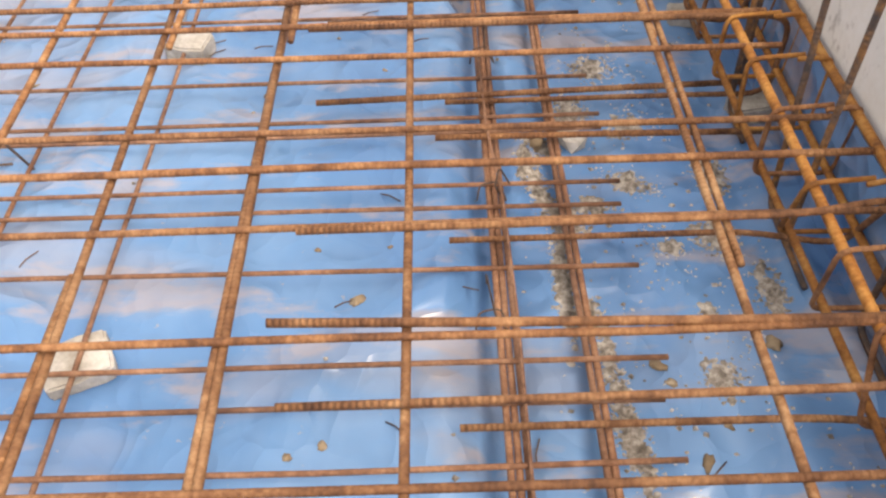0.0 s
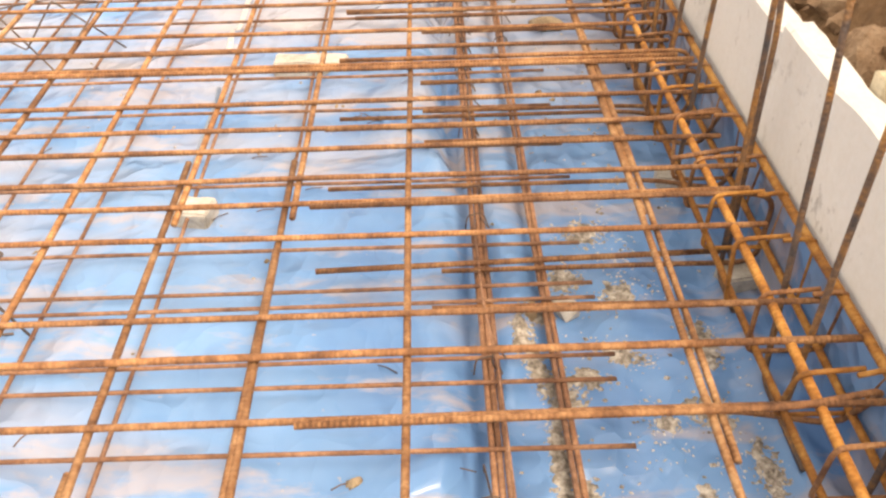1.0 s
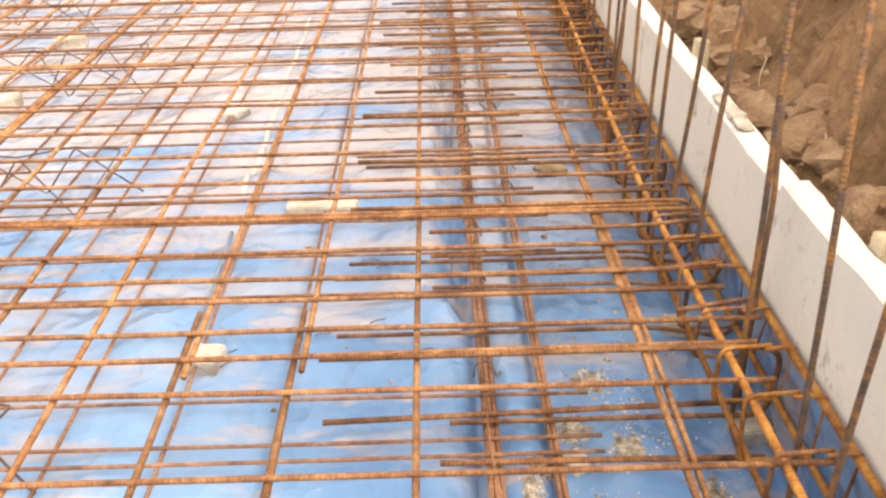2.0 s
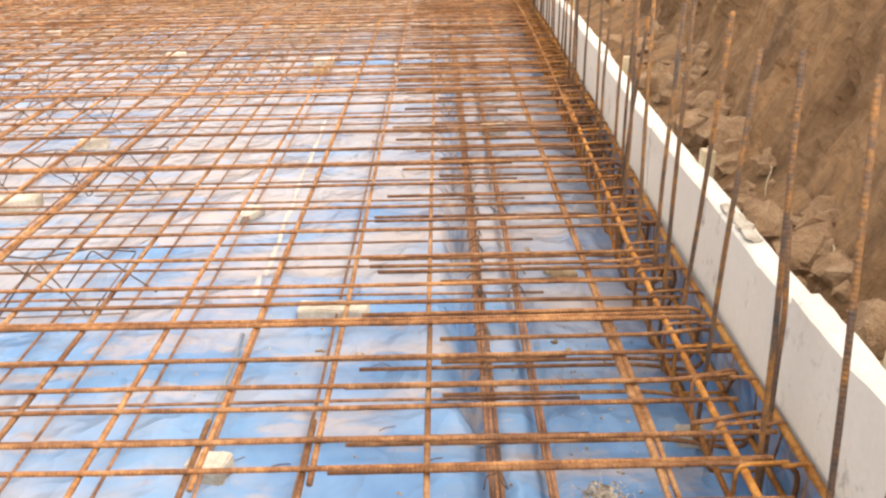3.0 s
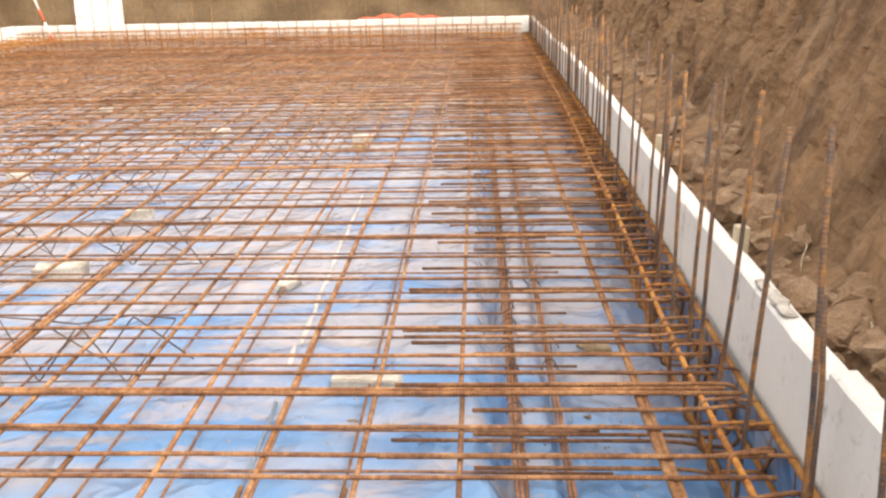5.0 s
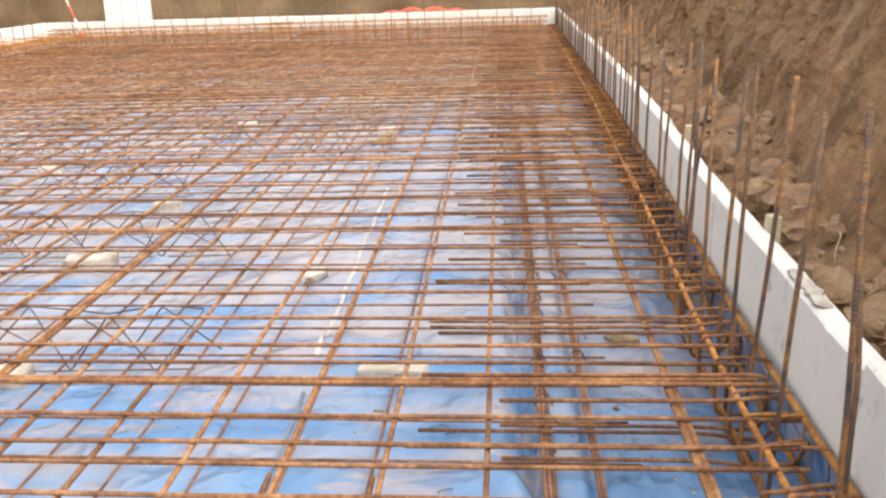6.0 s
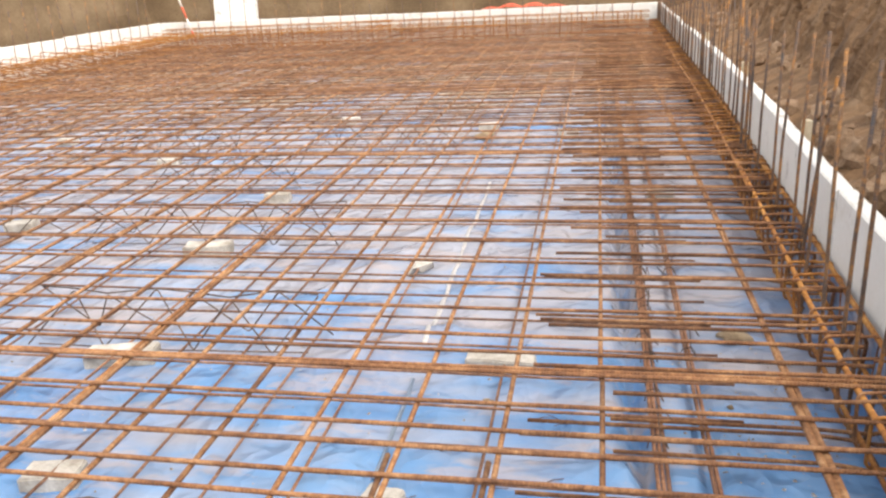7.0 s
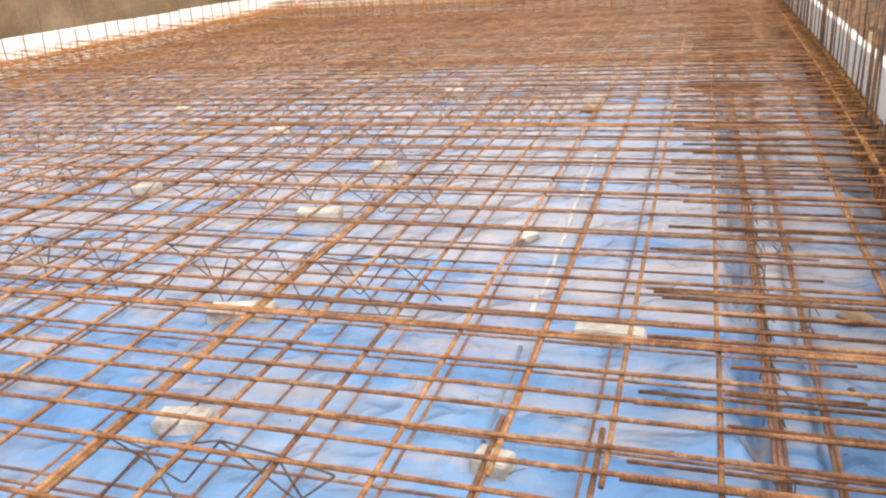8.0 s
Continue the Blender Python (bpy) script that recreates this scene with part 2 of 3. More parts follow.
def edge_x(y):
    """Inner face of the edging on the bank side."""
    return 0.679 + 0.040 * (min(max(y, 1.2), 2.8) - 1.2) + 0.030 * (min(max(y, 2.8), 5.0) - 2.8) + 0.010 * max(0.0, y - 5.0)


def film_z(x, y):
    z = 0.006 * noise.noise(Vector((x * 2.1, y * 1.3, 0))) + 0.010 * noise.noise(Vector((x * 0.9, y * 0.7, 5)))
    ridge = abs(noise.noise(Vector((x * 1.6 + 0.6 * noise.noise(Vector((x, y, 2))), y * 0.55 + x * 0.8, 9))))
    z += 0.022 * max(0.0, 1 - ridge * 6) ** 2
    ridge = abs(noise.noise(Vector((x * 3.3 - y * 0.9, y * 2.2 + x, 19))))
    z += 0.010 * max(0.0, 1 - ridge * 5) ** 2
    fold = 0.122 - 0.036 * min(1.0, max(0.0, (y - 0.75) / 0.6))
    fold += 0.012 * noise.noise(Vector((y * 2.3, 0, 4)))
    deep = 0.045 + 0.05 * min(1.0, max(0.0, (y - 0.7) * 2)) * max(0.0, 0.7 + 1.2 * noise.noise(Vector((y * 2.7, 8, 1))))
    z -= deep * math.exp(-((x - fold) / 0.026) ** 2)
    z += 0.010 * math.exp(-((x - fold + 0.075) / 0.03) ** 2)
    fold = 0.262 + 0.015 * noise.noise(Vector((y * 1.9, 3, 4)))
    z -= 0.042 * math.exp(-((x - fold) / 0.022) ** 2) * min(1.0, max(0.15, (y - 0.3) * 1.6)) * max(0.2, 0.8 + noise.noise(Vector((y * 3.1, 5, 2))))
    return z - 0.012


def film_point(u, v):
    # finer cells near the camera's end
    y = Y_N - 0.02 + (Y_F - Y_N + 0.04) * (0.35 * v + 0.65 * v * v)
    u = 1 - u
    x = 0.72 + (X_L - 0.74) * (0.3 * u + 0.7 * u * u)
    return (x, y, film_z(x, y))


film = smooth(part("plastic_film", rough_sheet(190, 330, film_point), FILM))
tagged(film, "blue plastic damp-proof film, wrinkled and dusty, with painted sheen", "membrane", kind="structure")


def foam_boards(name, a, b, count, thick, label, out):
    """A row of upright foam boards from a to b; out is the way outward."""
    wall = tagged(empty(name, (*a, 0)), label, "foam edging", kind="structure")
    a, b, out = Vector((*a, 0)), Vector((*b, 0)), Vector((*out, 0)).normalized()
    rng = random.Random(name)
    along = (b - a) / count
    for i in range(count):
        p, q = a + along * i, a + along * (i + 1)
        if name == "wall_bank":
            p.x, q.x = edge_x(p.y), edge_x(q.y)
        shift = rng.uniform(0, 0.006)
        top = FOAM_TOP + rng.uniform(-0.012, 0.012)
        d = (q - p).normalized()
        p, q = p + d * 0.0006 + out * shift, q - d * 0.0006 + out * shift

        def place(u, v, p=p, q=q, top=top, seed=i * 3.7):
            # u goes round the section, v along the board
            base = p.lerp(q, v)
            ring = ((0, -0.03), (0, top - 0.006), (0.006, top), (thick - 0.006, top), (thick, top - 0.006), (thick, -0.03))
            k = min(int(u * 5 + 0.001), 5)
            o, z = ring[k]
            chip = noise.noise(Vector((v * 17, seed, 1)))
            if k in (2, 3, 1, 4):
                z -= max(0.0, chip - 0.45) * 0.03
                z += 0.003 * noise.noise(Vector((v * 40, seed, o * 30)))
            w = base + out * (o + 0.004 * noise.noise(Vector((v * 5, seed, z * 3))))
            return (w.x, w.y, z)

        verts, faces = rough_sheet(5, 40, place)
        faces += [(0, 1, 2, 3, 4, 5), tuple(40 * 6 + k for k in (5, 4, 3, 2, 1, 0))]
        part("board", (verts, faces), FOAM, wall).location = -wall.location
    return wall


foam_boards("wall_bank", (edge_x(-2.83), -2.83), (edge_x(Y_F), Y_F), 13, 0.055, "white foam edging boards along the clay bank", (1, 0))
foam_boards("wall_far", (X_L, Y_F), (edge_x(Y_F) + 0.05, Y_F), 6, 0.055, "white foam edging boards across the far end", (0, 1))
foam_boards("wall_left", (X_L, Y_N), (X_L, Y_F), 11, 0.055, "cream lit foam edging boards below the far bank", (-1, 0))
foam_boards("wall_near", (X_L, Y_N), (edge_x(Y_N) + 0.05, Y_N), 6, 0.055, "white foam edging boards behind the mats", (0, -1))


def bank_foot(y):
    if y < 3:
        return 0.89 + 0.15 * (max(y, -3.0) - 1.0)
    return 1.19 + 0.045 * (y - 3)


def bank_height(y):
    return 1.25 - 0.20 * min(1.0, max(0.0, (y - 2.0) / 5.0))


def bank_point(u, v):
    y = -3.4 + 17.5 * (0.45 * v + 0.55 * v * v)
    foot = max(bank_foot(y), edge_x(y) + 0.17)
    inner = edge_x(y) + 0.05
    if u < 0.18:
        s = u / 0.18
        x = inner + (foot - inner) * s
        z = 0.22 + 0.20 * s ** 0.8
        k = 0.035
    elif u < 0.84:
        s = (u - 0.18) / 0.66
        x = foot + 0.42 * s
        z = 0.42 + bank_height(y) * s
        k = 0.05
    else:
        s = (u - 0.84) / 0.16
        x = foot + 0.42 + 9.0 * s ** 1.3
        z = 0.42 + bank_height(y) * (1 - s ** 2) + 0.3 * s
        k = 0.05
    slab = noise.noise(Vector((y * 1.7, z * 0.6, 3)))
    crumb = noise.fractal(Vector((x * 4.5, y * 4.5, z * 2.6)), 0.75, 2.1, 5)
    gash = 1 - abs(noise.noise(Vector((y * 3.1 + 0.4 * crumb, z * 0.8 + 0.5 * slab, 13)))) * 7
    rough = 0.35 + 0.65 * min(1.0, max(0.0, (y - 1.2) / 2.0))
    lift = min(1.0, max(0.0, (u - 0.12) * 6)) * rough
    x += k * 1.3 * slab + (k * 0.4 + 0.045 * lift) * crumb + lift * 0.07 * max(0.0, gash)
    z += k * 0.7 * noise.noise(Vector((x * 7, y * 7, 7)))
    return (max(x, inner + 0.004), y, z)


bank = part("bank_clay", rough_sheet(150, 520, bank_point), CLAY)
tagged(bank, "steep cut bank of brown clay with vertical scrape marks", "earth bank", kind="structure")


def far_bank(name, a, b, height, label, out):
    a, b, out = Vector(a), Vector(b), Vector(out)

    def place(u, v):
        q = a.lerp(b, u)
        z = -0.32 + (height + 0.32) * min(1.0, v / 0.7)
        if v > 0.7:
            s = (v - 0.7) / 0.3
            return (q.x + out.x * (0.25 + 7 * s), q.y + out.y * (0.25 + 7 * s), height + (0.75 - height) * s * s)
        q = q + out * (0.25 * v / 0.7 + 0.07 * noise.noise(Vector((u * 16, z * 2.2, len(name)))))
        return (q.x, q.y, z)
    return tagged(part(name, rough_sheet(120, 34, place), SOIL), label, "earth bank", kind="structure")


far_bank("bank_far", (-9.0, 13.3, 0), (2.6, 13.3, 0), 1.9, "smooth olive-brown earth bank behind the far edging", (0, 1, 0))
far_bank("bank_left", (-8.05, -3.3, 0), (-8.05, 13.6, 0), 1.8, "tall olive-brown earth bank beside the edging", (-1, 0, 0))
far_bank("bank_near", (-8.6, -3.0, 0), (2.0, -3.0, 0), 1.2, "low brown earth bank behind the slab", (0, -1, 0))


def land_point(u, v):
    """One sheet of earth: the pit's floor, then the land round it out to the horizon."""
    def spread(s):
        s = 2 * s - 1
        return math.copysign(abs(s) ** 5 * 900 + abs(s) * 14, s)
    x, y = spread(u) - 3, spread(v) + 5
    far = max(-8.8 - x, x - 1.9, -3.6 - y, y - 14.0)
    z = -0.30 if far < 0 else min(0.9, 0.5 + far * 0.2)
    return (x, y, z + (0.05 * noise.noise(Vector((x * 0.4, y * 0.4, 0))) if far > 0 else 0))


tagged(part("ground", rough_sheet(90, 90, land_point), SOIL), "bare brown earth round the building pit", "ground", kind="structure")

# ---- reinforcement ----
PITCH = 0.205
Z_TOP = 0.2          # middle of the upper long bars
Z_LOW = 0.022
rng = random.Random(7)


def mat_thing(name, label, group):
    return tagged(empty(name), label, "rebar mat", group)


# upper mats: long bars in four lengths that lap, cross bars on them
UP = "upper reinforcing mats"
mats = [mat_thing("rebar_mat", "rusty orange welded rebar mat on the upper layer", UP) for _ in range(4)]
SPANS = [(-1.9, -0.10, -0.020, 0.0), (-0.75, 0.62, -0.001, 0.0), (0.42, 5.65, 0.001, 0.0), (5.25, 12.1, -0.010, 0.0)]
for k in range(-35, 3):
    x = 0.006 + PITCH * k
    if k == 1 or x < X_L + 0.1:
        continue
    for n, (y0, y1, dx, dz) in enumerate(SPANS):
        e0, e1 = y0 + rng.uniform(-0.02, 0.02), y1 + rng.uniform(-0.02, 0.02)
        if k in (0, 2) and n == 0:
            continue
        if k in (0, 2) and n == 1:
            e0, e1 = -1.9, 1.03
        if k == 0 and n == 2:
            e0 = 0.98
        if k <= -3 and n == 1:
            continue
        if k <= -3 and n == 2:
            e0 = -0.75
        if k == -1 and n == 0:
            e1 = 0.34
        wob = rng.uniform(-0.003, 0.003)
        rod("long_bar", straight((x + dx + wob, e0, Z_TOP + dz), (x + dx - wob - (0.017 if n == 1 and k not in (0, 2) else 0.0), e1, Z_TOP + dz), 0.5, 0.004, 0.006, k * 1.3 + n), 0.0063 if k < -3 else 0.0061, RUST_Y, mats[n])
        if k in (-6, -9, -13) and n == 2:
            rod("long_bar", straight((x + 0.017, e0, Z_TOP), (x + 0.015, 3.4, Z_TOP), 0.5, 0.004, 0.004, k * 3.3), 0.0066, RUST_Y, mats[n])
    if k == 2:
        for y0, y1 in ((-0.10, 0.98), (0.55, 5.9), (5.5, 12.1)):
            rod("long_bar", straight((x + 0.013, y0, Z_TOP - 0.002), (x + 0.017, y1, Z_TOP - 0.002), 0.4, 0.006, 0.004, y0), 0.0056, RUST_Y, mats[1 if y0 < 0 else 2 if y0 < 2 else 3])

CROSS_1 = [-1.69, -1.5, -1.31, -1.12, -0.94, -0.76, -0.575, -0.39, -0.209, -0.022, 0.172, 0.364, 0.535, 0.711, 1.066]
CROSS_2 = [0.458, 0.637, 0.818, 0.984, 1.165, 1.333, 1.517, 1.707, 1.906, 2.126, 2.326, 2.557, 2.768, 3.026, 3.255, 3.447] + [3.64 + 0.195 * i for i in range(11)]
CROSS_3 = [5.52 + 0.182 * i for i in range(36)]
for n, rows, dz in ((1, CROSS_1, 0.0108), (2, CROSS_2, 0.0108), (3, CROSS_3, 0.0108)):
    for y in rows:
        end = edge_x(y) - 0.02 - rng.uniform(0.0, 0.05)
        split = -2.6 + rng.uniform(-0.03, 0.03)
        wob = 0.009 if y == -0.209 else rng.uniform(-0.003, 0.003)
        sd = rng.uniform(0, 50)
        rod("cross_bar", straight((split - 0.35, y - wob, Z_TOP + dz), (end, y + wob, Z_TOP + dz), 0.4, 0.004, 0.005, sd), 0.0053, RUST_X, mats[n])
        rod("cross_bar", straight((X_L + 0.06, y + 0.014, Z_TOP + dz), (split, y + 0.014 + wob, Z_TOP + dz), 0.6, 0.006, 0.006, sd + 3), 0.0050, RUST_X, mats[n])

# loose extra bars tied on the upper layer
EXTRA = [(-2.2, 0.66, 0.086, 0.092, 0.212), (-0.160, 0.66, -0.181, -0.200, 0.212), (-3.0, 0.65, 0.970, 0.964, 0.212), (-3.2, 0.66, 2.142, 2.134, 0.212),
         (-3.0, 0.67, 3.28, 3.27, 0.212), (-0.18, 0.62, 0.466, 0.490, 0.042), (0.043, 0.62, 0.353, 0.345, 0.042)]
for x0, x1, y0, y1, z in EXTRA:
    b = rod("straight_bar", straight((x0, y0, z), (x1, y1, z), 0.4, 0.004, 0.003, x0), 0.0060, RUST_X)
    tagged(b, "ribbed rusty straight bar tied across the mats", "rebar", "extra bars")

# lower mats
LOW = "lower reinforcing mats"
lows = [mat_thing("rebar_mat", "dull brown welded rebar mat close above the film", LOW) for _ in range(2)]
for k in range(-32, 1):
    x = -0.475 + 0.203 * (k + 2) - 0.203 * 1
    if x > -0.25:
        continue
    for n, (y0, y1) in enumerate(((-1.9, 5.4), (5.0, 12.1))):
        rod("long_bar", straight((x, y0, Z_LOW), (x + rng.uniform(-0.01, 0.01), y1, Z_LOW), 0.5, 0.006, 0.004, k * 2.2 + n), 0.0042, RUST_LOW, lows[n])
for x in (0.127, 0.1375, 0.149, 0.247, 0.258):
    rod("long_bar", straight((x, -1.9, Z_LOW + 0.002), (x + 0.01, 5.4, Z_LOW), 0.35, 0.003, 0.004, x * 9), 0.0053, RUST_LOW, lows[0])
    rod("long_bar", straight((x + 0.01, 5.2, Z_LOW + 0.002), (x + 0.03, 12.1, Z_LOW), 0.5, 0.006, 0.006, x * 70), 0.0045, RUST_LOW, lows[1])
rows = [-0.178, -0.111, 0.064, 0.196, 0.250, 0.390, 0.430, 0.555, 0.785, 0.919, 1.100, 1.282, 1.458, 1.652, 1.841, 2.027, 2.236, 2.462, 2.650, 2.885, 3.161, 3.314]
rows += [3.53 + 0.2 * i for i in range(12)]
rows += [-0.27 - 0.181 * i for i in range(9)]
for y in rows:
    rod("cross_bar", straight((X_L + 0.1, y, Z_LOW + 0.008), (0.349 + rng.uniform(-0.010, 0.010), y - 0.008, Z_LOW + 0.008), 0.5, 0.006, 0.005, y * 31), 0.0042, RUST_LOW, lows[0])
for i in range(34):
    y = 5.98 + 0.181 * i
    rod("cross_bar", straight((X_L + 0.1, y, Z_LOW + 0.008), (0.35 + rng.uniform(-0.012, 0.012), y, Z_LOW + 0.008), 0.6, 0.006, 0.005, y * 31), 0.0042, RUST_LOW, lows[1])

# hairpin bars: an upper and a lower leg, joined by a bend at the edging
HAIRPINS = [(-0.295, -0.135, -0.237, 0.066), (-0.033, -0.139, 0.100, 0.061), (0.443, -0.167, 0.455, 0.062),
            (0.56, 0.50, 0.727, -0.177), (0.703, -0.163, 0.90, 0.033), (0.885, 0.03, 1.030, -0.174), (1.00, -0.155, 1.06, 0.03), (1.228, -0.132, 1.30, -0.12), (1.264, -0.156, 1.48, 0.03),
            (1.58, -0.164, 1.653, -0.198), (1.79, -0.139, 2.033, -0.208), (2.06, -0.10, 2.25, 0.03), (2.30, -0.15, 2.45, 0.03), (2.42, -0.140, 2.62, 0.03)]
y = 2.60
while y < 11.9:
    HAIRPINS.append((y, -0.16 + rng.uniform(-0.04, 0.04), y + rng.uniform(0.02, 0.1), rng.uniform(-0.1, 0.06)))
    y += rng.uniform(0.12, 0.17) if y < 4.5 else rng.uniform(0.17, 0.26)
y = -0.48
while y > -1.8:
    HAIRPINS.append((y, -0.16, y + 0.06, 0.03))
    y -= 0.19
for yu, xu, yl, xl in HAIRPINS:
    e = edge_x(yu) - 0.018
    up, down = Z_TOP + 0.0115 + rng.uniform(0, 0.003), 0.045 + rng.uniform(-0.006, 0.01)
    path = rounded([(xu, yu, up), (e - 0.14, yu + 0.004, up), (e, yu * 0.75 + yl * 0.25, up - 0.005), (e, yl * 0.75 + yu * 0.25, down), (e - 0.14, yl, down), (xl, yl, down)], 0.045, 5)
    b = rod("hairpin_bar", path, 0.0052, RUST_X)
    tagged(b, "rusty U-shaped edge bar with two legs over the mats", "rebar", "hairpin bars")

# cage along the edging: four long bars inside stirrups
cage = tagged(empty("edge_cage"), "orange rusted beam cage of bars and stirrups along foam edging", "rebar cage")
for dx, z, thick in ((-0.122, 0.205, 0.0076), (-0.013, 0.212, 0.0080), (-0.116, 0.100, 0.0064), (-0.017, 0.098, 0.0066)):
    for y0, y1 in ((-1.9, 3.1), (2.6, 7.4), (6.9, 12.1)):
        o = 0.011 if y0 > 2 and y0 < 6 else 0.0
        pts = []
        for i in range(13):
            y = y0 + (y1 - y0) * i / 12
            w = noise.noise(Vector((y * 1.1, dx * 40, z * 30)))
            pts.append((edge_x(y) + dx - o + 0.005 * w, y, z + 0.004 * w))
        rod("long_bar", pts, thick, RUST_CAGE, cage)
y = -1.82
while y < 12.0:
    c = edge_x(y)
    t = rng.uniform(-0.045, 0.045)
    loop = rounded([(c - 0.060, y, 0.221), (c - 0.004, y + t * 0.2, 0.224), (c - 0.004, y + t, 0.086), (c - 0.130, y + t, 0.088), (c - 0.134, y + 0.01, 0.217), (c - 0.045, y + 0.012, 0.221)], 0.02, 4)
    rod("stirrup", loop, 0.0042, RUST_X if rng.random() < 0.5 else RUST_CAGE, cage, sides=6)
    y += rng.uniform(0.10, 0.17) if y < 1.4 else rng.uniform(0.065, 0.12)

def side_cage(name, a, b, inward, label):
    thing = tagged(empty(name), label, "rebar cage")
    a, b, inward = Vector(a), Vector(b), Vector(inward)
    for o, z in ((0.02, 0.21), (0.12, 0.215), (0.22, 0.205), (0.02, 0.05), (0.12, 0.05)):
        rod("long_bar", straight(a + inward * o + Vector((0, 0, z)), b + inward * o + Vector((0, 0, z)), 0.5, 0.006, 0.006, o * 77), 0.0066, RUST_CAGE, thing)
    n = int((b - a).length / 0.17)
    for i in range(1, n):
        q = a.lerp(b, i / n) + (b - a).normalized() * rng.uniform(-0.04, 0.04)
        top = 0.28 + rng.uniform(-0.02, 0.03)
        pts = [q + inward * o + Vector((0, 0, z)) for o, z in ((0.9, 0.225), (0.12, top), (0.015, top), (0.015, 0.045), (0.8, 0.05))]
        rod("hoop", rounded(pts, 0.04, 3), 0.0052, RUST_CAGE, thing, sides=6)
    return thing


side_cage("edge_cage", (X_L + 0.05, Y_F - 0.01, 0), (0.7, Y_F - 0.01, 0), (0, -1, 0), "orange rusted beam cage along the far foam edging")
side_cage("edge_cage", (X_L + 0.01, -1.8, 0), (X_L + 0.01, Y_F - 0.05, 0), (1, 0, 0), "sunlit rusty beam cage along the cream foam edging")

# upright starter bars
STARTERS = [(0.600, 0.110, 0.02, 0.88), (0.600, 0.195, 0.17, 0.91), (0.600, 0.455, 0.11, 0.905), (0.640, 0.53, 0.09, 0.60), (0.600, 0.79, -0.05, 0.87), (0.620, 1.06, -0.12, 0.905),
            (0.600, 1.13, 0.02, 0.905), (0.600, 1.235, 0.01, 0.88), (0.600, 1.41, 0.08, 0.88), (0.600, 1.65, -0.03, 0.91), (0.65, 1.93, -0.23, 0.78), (0.66, 1.95, 0.02, 0.84),
            (0.67, 2.12, 0.02, 0.86), (0.67, 2.40, -0.03, 0.88), (0.68, 2.55, 0.02, 0.83), (0.68, 2.87, 0.0, 0.86), (0.69, 3.16, 0.02, 0.87), (0.70, 3.30, -0.04, 0.84), (0.70, 3.44, 0.0, 0.86)]
y = 3.6
while y < 12.0:
    STARTERS.append((edge_x(y) - 0.025, y, rng.uniform(-0.05, 0.05), rng.uniform(0.78, 0.9)))
    y += rng.choice((0.06, 0.14, 0.19, 0.22))
y = -0.06
while y > -1.8:
    STARTERS.append((edge_x(y) - 0.025, y, 0.0, 0.86))
    y -= 0.21
for x, y, lean, top in STARTERS:
    x = min(x, edge_x(y) - 0.012)
    pts = rounded([(x, y - 0.10, 0.010), (x, y, 0.010), (x + rng.uniform(-0.006, 0.006), y + lean * 0.45, 0.45), (x + rng.uniform(-0.01, 0.012), y + lean, top)], 0.03, 4)
    b = rod("starter_bar", pts, 0.0053, RUST_Z)
    tagged(b, "ribbed grey-brown starter bar standing upright by the edging", "rebar", "starter bars")


def far_starters(points, group):
    for x, y in points:
        t = rng.uniform(-0.05, 0.05)
        b = rod("starter_bar", [(x, y, 0.0), (x + t * 0.4, y + t * 0.2, 0.4), (x + t, y + t * 0.4, rng.uniform(0.86, 1.02))], 0.0062, RUST_Z)
        tagged(b, "rusty starter bar standing upright by the far edging", "rebar", group)


far_starters([(0.5 - 0.27 * i, Y_F - 0.05) for i in range(28)], "starter bars at the far end")
far_starters([(X_L + 0.05, 0.6 + 0.27 * i) for i in range(42)], "starter bars at the left side")


# raised second cage in front of the far edging
high = tagged(empty("edge_cage", (0, Y_F, 0)), "tall rusty beam cage standing before the far foam edging", "rebar cage")
for back, z in ((0.05, 0.335), (0.20, 0.325), (0.05, 0.265), (0.20, 0.25)):
    for x0, x1 in ((X_L + 0.1, -3.2), (-3.7, 0.75)):
        rod("long_bar", straight((x0, -back, z), (x1, -back, z + 0.006), 0.5, 0.006, 0.008, x0 + z * 9), 0.0065, RUST_CAGE, high)
for i in range(46):
    x = 0.6 - 0.168 * i + rng.uniform(-0.025, 0.025)
    rod("stirrup", rounded([(x, -0.045, 0.0), (x, -0.045, 0.342), (x + 0.01, -0.207, 0.333), (x + 0.01, -0.207, 0.0)], 0.03, 3), 0.0052, RUST_CAGE, high, sides=6)

# wire chairs that hold the upper mats
def wire_chair(x0, x1, y, seed):
    chair = tagged(empty("wire_chair", (x0, y, 0)), "dark bent-wire spacer chair with zigzag legs on the film", "spacer", "wire chairs")
    r = random.Random(seed)
    n = max(3, round((x1 - x0) / 0.145))
    z = 0.176
    pts = [(i * (x1 - x0) / n, 0.035 * math.sin(i * 2.1 + seed), z + r.uniform(-0.006, 0.004)) for i in range(n + 1)]
    rod("top_wire", pts, 0.0026, WIRE, chair, sides=6)
    for side in (-1, 1):
        pts = []
        for i in range(n + 1):
            q = i * (x1 - x0) / n
            if (i % 2 == 0) == (side > 0):
                pts.append((q, 0.035 * math.sin(i * 2.1 + seed), z - 0.003))
            else:
                pts.append((q + r.uniform(-0.02, 0.02), side * 0.075, 0.004))
        rod("leg_wire", rounded(pts, 0.012, 2), 0.0026, WIRE, chair, sides=6)
    rod("foot_wire", [(0.02, -0.07, 0.006), ((x1 - x0) * 0.5, -0.078, 0.005), (x1 - x0 - 0.03, -0.06, 0.006)], 0.0024, WIRE, chair, sides=6)


